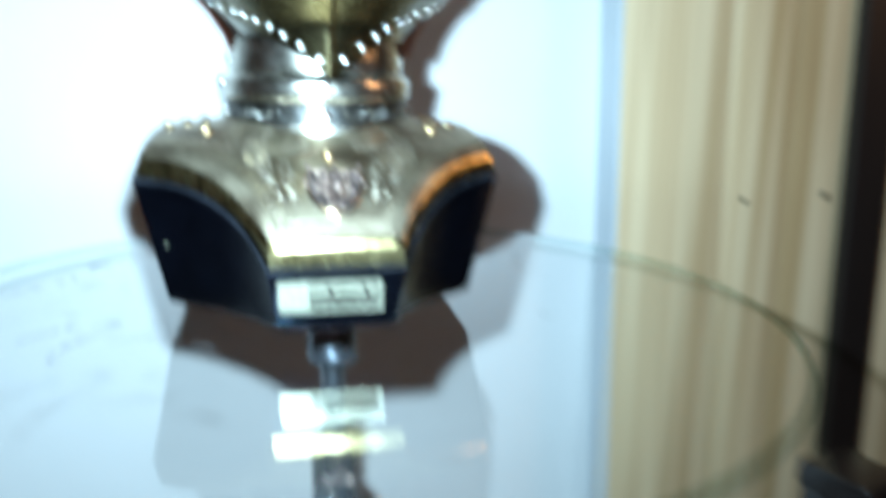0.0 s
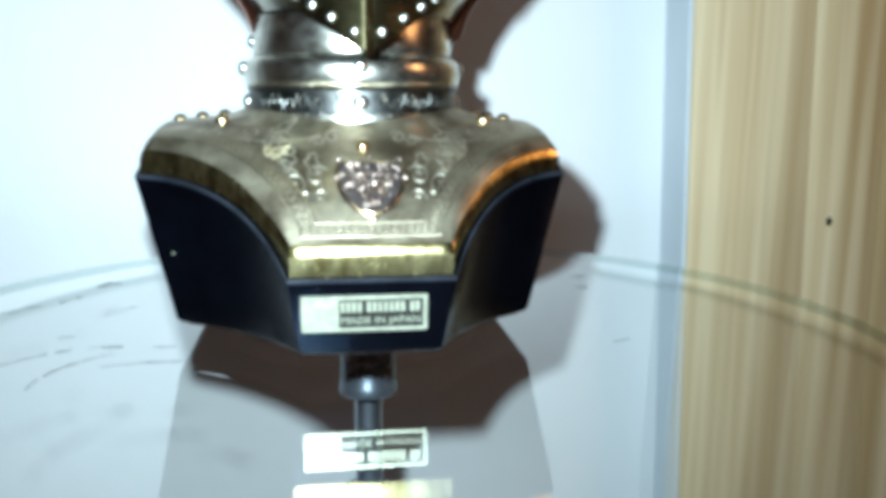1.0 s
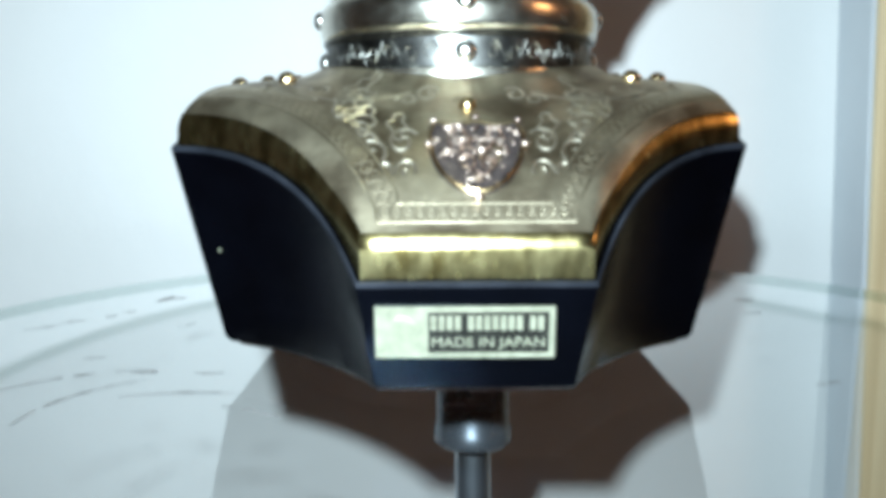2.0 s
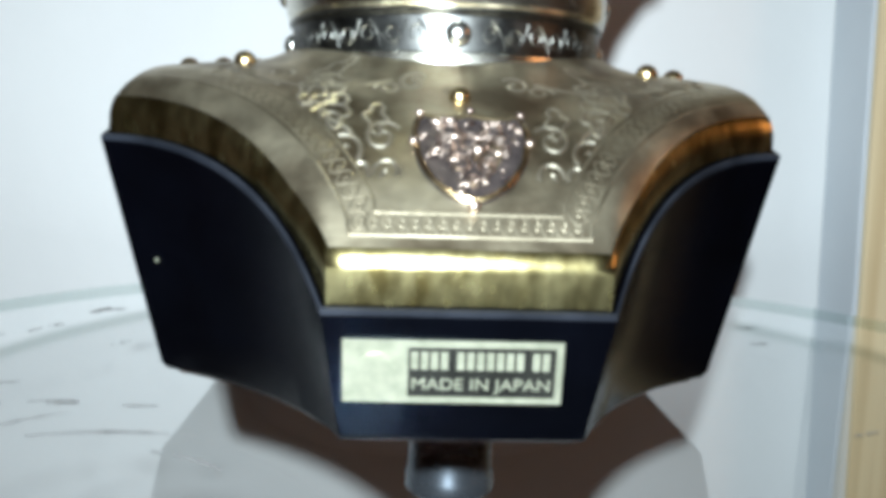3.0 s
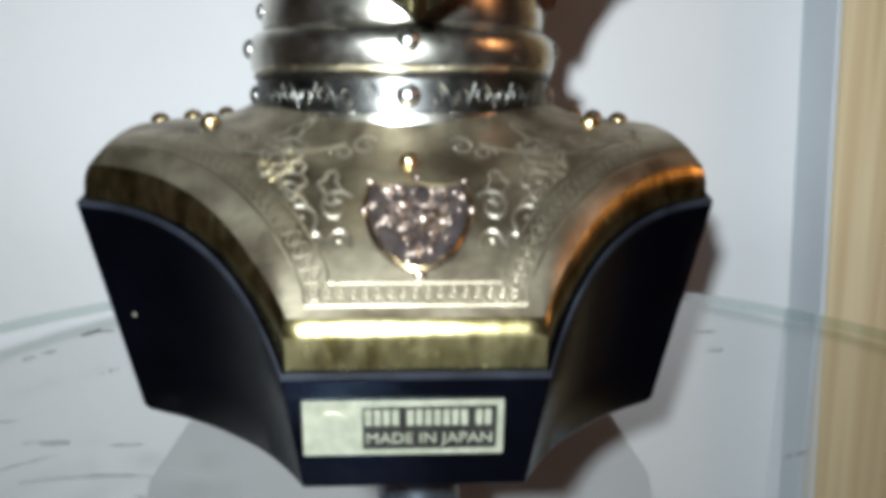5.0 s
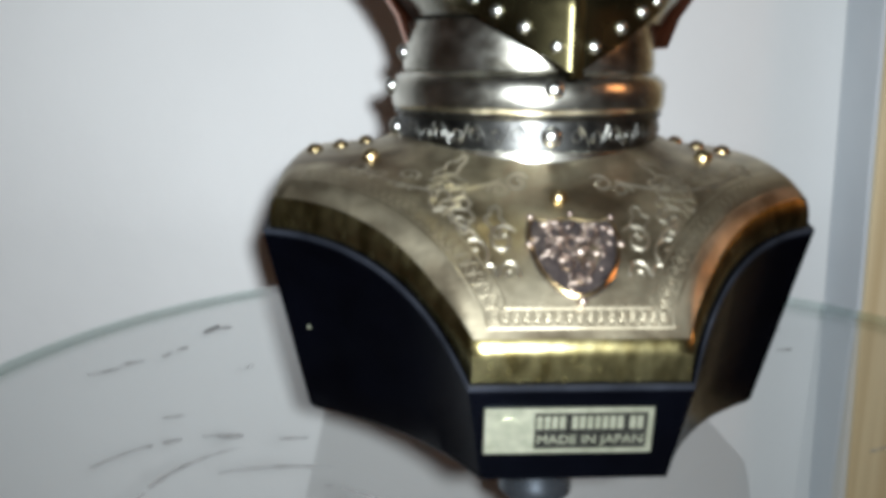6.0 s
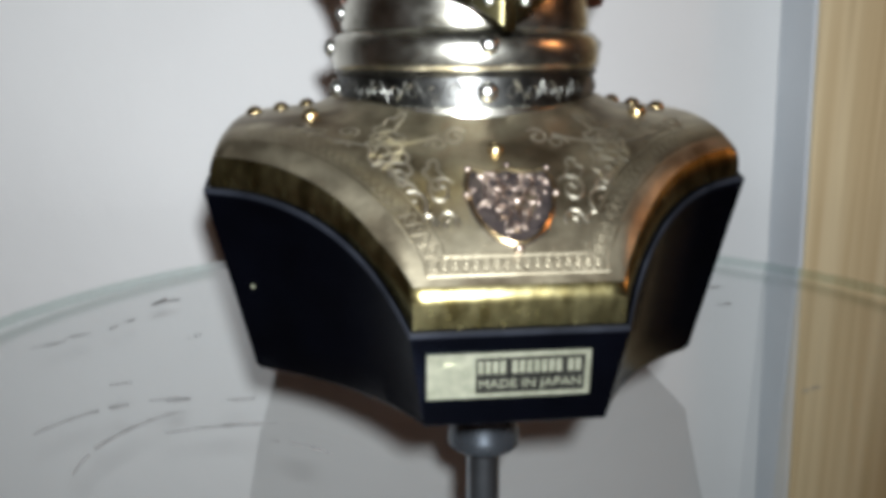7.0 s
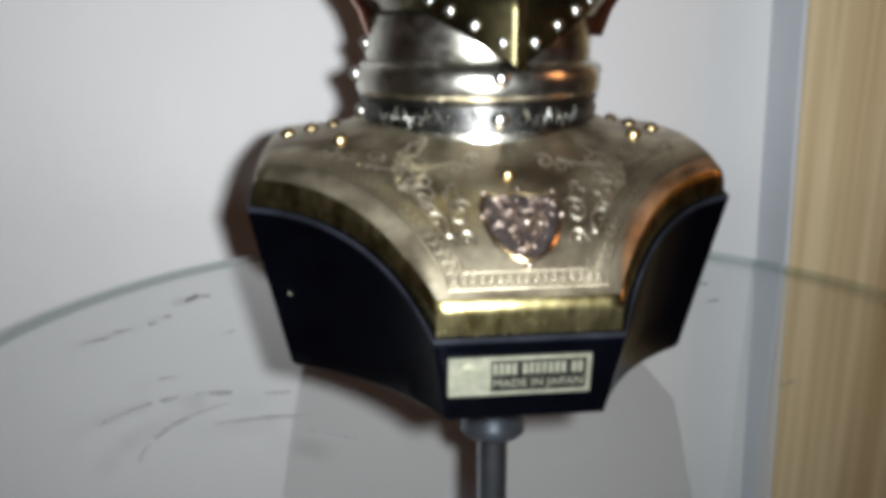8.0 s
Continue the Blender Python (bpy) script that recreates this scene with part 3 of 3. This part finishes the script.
for a0 in range(0, 360, 90):
    for k in range(9):
        bm = bmesh.new()
        a = a0 + 12 + k * 8.3
        flip = -1 if k % 2 else 1
        line = []
        for i in range(27):
            u = i / 26
            t = u * 2 * math.pi * 1.25
            w = 0.0025 * (1 - 0.6 * u)
            line.append(on_ring(0.0460, a + flip * math.degrees(w * math.cos(t) / 0.046), 0.0993 + flip * w * math.sin(t)))
        strip(bm, [p for p, n in line], [n for p, n in line], 0.0007, 0.00012)
        line = [on_ring(0.0460, a + 5.1 * math.sin(u * 1.57), 0.0993 + flip * 0.0034 * math.cos(u * 3.14)) for u in [i / 8 for i in range(9)]]
        strip(bm, [p for p, n in line], [n for p, n in line], 0.0007, 0.00012)
        part("collar_scroll", bm, ORNAMENT, bust, smooth=0)
for r, z, size in ((0.0462, 0.0993, 0.0034), (0.0480, 0.1135, 0.0032), (0.0438, 0.1250, 0.0028)):
    for a in (0, 90, 180, 270):
        if a == 0 and z > 0.12:
            continue
        p, n = on_ring(r, a + 1.5, z)
        part("collar_stud", dome_stud(size, p, n, 0.75), STEEL, bust)

# helmet
HX = 0.0035
SHELL = [(0.0425, 0.1345), (0.0445, 0.1380), (0.0490, 0.1435), (0.0555, 0.1500), (0.0615, 0.1555), (0.0670, 0.1640), (0.0700, 0.1750), (0.0712, 0.1850), (0.0715, 0.2100), (0.0680, 0.2400), (0.0560, 0.2680), (0.0350, 0.2850), (0.0050, 0.2910)]
part("helmet_shell", lathe(SHELL, (HX, CY), 96), PEWTER, bust, "rounded polished helmet shell", smooth=60)


def shell_radius(z):
    for (r0, z0), (r1, z1) in zip(SHELL, SHELL[1:]):
        if z <= z1:
            return r0 + (r1 - r0) * max(0, (z - z0) / (z1 - z0))
    return 0.0


def visor_point(phi, z, lift):
    r = max(shell_radius(z), 0.0458) + 0.0014 + lift + 0.0200 * max(0.0, 1 - abs(phi) / 52) ** 1.1
    a = radians(phi - 90)
    return Vector((HX + 0.0012 + r * math.cos(a), CY + r * math.sin(a), z))


def visor_low(phi):
    """Lower edge of the face plate: a straight-sided point."""
    return 0.1180 + 0.64 * (0.0472 + 0.0200 * max(0.0, 1 - abs(phi) / 52) ** 1.1) * math.sin(radians(abs(phi)))


def visor_rim(phi):
    return 0.1655 + 0.0095 * (abs(phi) / 60)


def visor_sheet(z0, z1, lift0, lift1, span, rows=14, thick=0.0012):
    angles = [-span + 2 * span * i / 64 for i in range(65)]
    outer = [[visor_point(a, z0(a) + (z1(a) - z0(a)) * k / rows, lift0 + (lift1 - lift0) * k / rows) for a in angles] for k in range(rows + 1)]
    inner = [[visor_point(a, z0(a) + (z1(a) - z0(a)) * k / rows, lift0 + (lift1 - lift0) * k / rows - thick) for a in angles] for k in range(rows, -1, -1)]
    return loops_mesh(outer + inner + outer[:1], closed=False)


part("bevor_plate", visor_sheet(visor_low, visor_rim, 0.0, 0.0012, 82), VISOR, bust, "dark bronzed lower face plate", smooth=50)
part("visor_plate", visor_sheet(lambda a: visor_rim(a) + 0.0012, lambda a: 0.2250, 0.0, 0.0, 82), VISOR, bust, "dark bronzed upper visor plate", smooth=50)
part("visor_trim", visor_sheet(lambda a: visor_rim(a) - 0.0008, lambda a: visor_rim(a) + 0.0022, 0.0026, 0.0022, 80, 3, 0.0024), STEEL, bust, "bright steel trim of the visor", smooth=50)
bm = bmesh.new()
line = [visor_point(0, 0.1172 + (0.2300 - 0.1172) * k / 40, 0.0012) for k in range(41)]
strip(bm, line, [Vector((0, -1, 0))] * 41, 0.0034, 0.0016)
part("visor_ridge", bm, BAND, bust, "brass ridge down the visor", smooth=60)
for side in (-1, 1):
    for k in range(9):
        a = side * (4.5 + k * 8.2)
        p = visor_point(a, visor_low(a) + 0.0046, 0.0004)
        part("visor_stud", dome_stud(0.0020, p, (math.sin(radians(a)), -math.cos(radians(a)), 0.1), 0.7), STEEL, bust)
    for k in range(7):
        a = side * (5.5 + k * 8.0)
        p = visor_point(a, visor_rim(a) - 0.0062, 0.0012)
        part("visor_stud", dome_stud(0.0020, p, (math.sin(radians(a)), -math.cos(radians(a)), 0.1), 0.7), STEEL, bust)


def neck_guard():
    angles = [78 + 204 * i / 60 for i in range(61)]
    rows = []
    prof = [(0.0455, 0.1270), (0.0490, 0.1370), (0.0555, 0.1470), (0.0625, 0.1550), (0.0700, 0.1640)]
    for r, z in prof + [(r - 0.0015, z) for r, z in reversed(prof)] + prof[:1]:
        rows.append([(HX + r * math.cos(radians(a - 90)), CY + r * math.sin(radians(a - 90)), z) for a in angles])
    return loops_mesh(rows, closed=False)


part("neck_guard", neck_guard(), COPPER, bust, "flared copper neck guard", smooth=50)

# maker's label on the front face
FACE = Matrix.Translation((0.0005, -0.0742 - 0.137 * 0.016 - 0.0003, 0.026)) @ Matrix.Rotation(radians(90 + 7.8), 4, "X")


def plaque(name, x0, x1, y0, y1, z, mat, parent, label=""):
    ob = part(name, block(x0, x1, y0, y1, 0, z, 0.0), mat, parent, label, smooth=0)
    ob.data.transform(FACE)
    return ob


label_plate = plaque("label_plate", -0.0225, 0.0225, -0.0068, 0.0068, 0.0003, LABELGOLD, bust, "small gold foil label")
plaque("label_panel", -0.0092, 0.0210, -0.0054, 0.0054, 0.00042, LABELBLACK, label_plate, "black printed panel")
x = -0.0086
for letters in (4, 7, 2):
    for _ in range(letters):
        plaque("name_bar", x, x + 0.00145, 0.0006, 0.0044, 0.0005, LABELGOLD, label_plate)
        x += 0.00202
    x += 0.0013
emblem = part("emblem", lathe([(0.0040, 0.0003), (0.0040, 0.00045), (0.0030, 0.0005)], (-0.0158, 0.0), 28), LABELGOLD, label_plate, "faint round emblem", smooth=0)
emblem.data.transform(FACE)
words = bpy.data.curves.new("words", "FONT")
words.body, words.size, words.align_x, words.align_y, words.extrude = "MADE IN JAPAN", 0.0038, "CENTER", "CENTER", 0.00005
words_ob = new("words", words)
bpy.context.view_layer.update()
me = bpy.data.meshes.new_from_object(words_ob.evaluated_get(bpy.context.evaluated_depsgraph_get()))
bpy.data.objects.remove(words_ob)
me.materials.append(LABELGOLD)
wide = max(v.co.x for v in me.vertices) - min(v.co.x for v in me.vertices)
me.transform(FACE @ Matrix.Translation((0.0058, -0.0027, 0.00052)) @ Matrix.Diagonal((0.0282 / wide, 0.95, 1, 1)))
text = new("lettering", me)
text.parent = label_plate

# a pale chip on the black base
part("chip", dome_stud(0.00055, (-0.0726, -0.0294, 0.0403), (-0.47, -0.86, -0.2), 0.5), LABELGOLD, bust, "tiny pale chip")

# ---------- smears on the glass ----------
bm = bmesh.new()
rng = random.Random(11)


def smear(x, y, length, angle, bend, width):
    n = max(6, int(length / 0.003))
    rows = []
    for k in range(n + 1):
        u = k / n
        a = angle + bend * (u - 0.5)
        x += math.cos(a) * length / n
        y += math.sin(a) * length / n
        w = width * (0.35 + 0.65 * math.sin(math.pi * u)) * rng.uniform(0.5, 1.2)
        nx, ny = -math.sin(a), math.cos(a)
        rows.append((bm.verts.new((x - nx * w / 2, y - ny * w / 2, 0.0003)), bm.verts.new((x + nx * w / 2, y + ny * w / 2, 0.0003))))
        if rng.random() < 0.16:
            rows.append(None)
    for a, b in zip(rows, rows[1:]):
        if a and b:
            bm.faces.new((a[0], a[1], b[1], b[0]))


for spec in ((-0.140, -0.046, 0.050, 0.55, -1.1, 0.0016), (-0.118, -0.074, 0.050, 1.1, -1.2, 0.0013), (-0.102, -0.048, 0.034, 0.1, -0.5, 0.0016), (-0.070, -0.055, 0.022, -0.5, -0.5, 0.0016), (-0.106, -0.022, 0.010, 0.1, 0, 0.0022),
             (-0.086, -0.023, 0.010, 0.0, 0.2, 0.0016), (-0.144, 0.057, 0.006, 1.2, 0, 0.0030), (-0.141, 0.066, 0.006, 0.8, 0, 0.0026), (-0.136, 0.090, 0.012, 1.1, 0.6, 0.0030), (-0.133, 0.098, 0.009, 0.2, 0.4, 0.0024),
             (-0.170, 0.036, 0.014, 0.6, 0.2, 0.0016), (-0.160, 0.048, 0.010, 0.5, 0, 0.0018), (0.124, 0.088, 0.010, 0.1, 0.2, 0.0018), (0.118, 0.060, 0.012, 0.2, 0.2, 0.0014), (-0.110, 0.040, 0.008, 0.9, 0.2, 0.0020),
             (-0.128, -0.006, 0.008, 0.3, 0, 0.0014), (0.105, -0.040, 0.010, 0.4, 0, 0.0012)):
    smear(*spec)
tagged(part("dry_smears", bm, SCUFF, None, smooth=0), "faint grey dried smears on the glass table top", "dirt", kind="stuff")

# ---------- dark post beside the table ----------
post = thing("wooden_post", "glossy dark brown square post standing beside the table", "post")
part("post_shaft", block(-0.022, 0.022, -0.027, 0.027, FLOOR_Z, -0.186, 0.003), DARKGLOSS, post)
part("post_cap", block(-0.0255, 0.0255, -0.030, 0.030, -0.187, -0.166, 0.004, 3), DARKGLOSS, post, "bevelled glossy cap")
post.matrix_world = pose(0.3924, 0.0732, 0, 0, 0, 19)
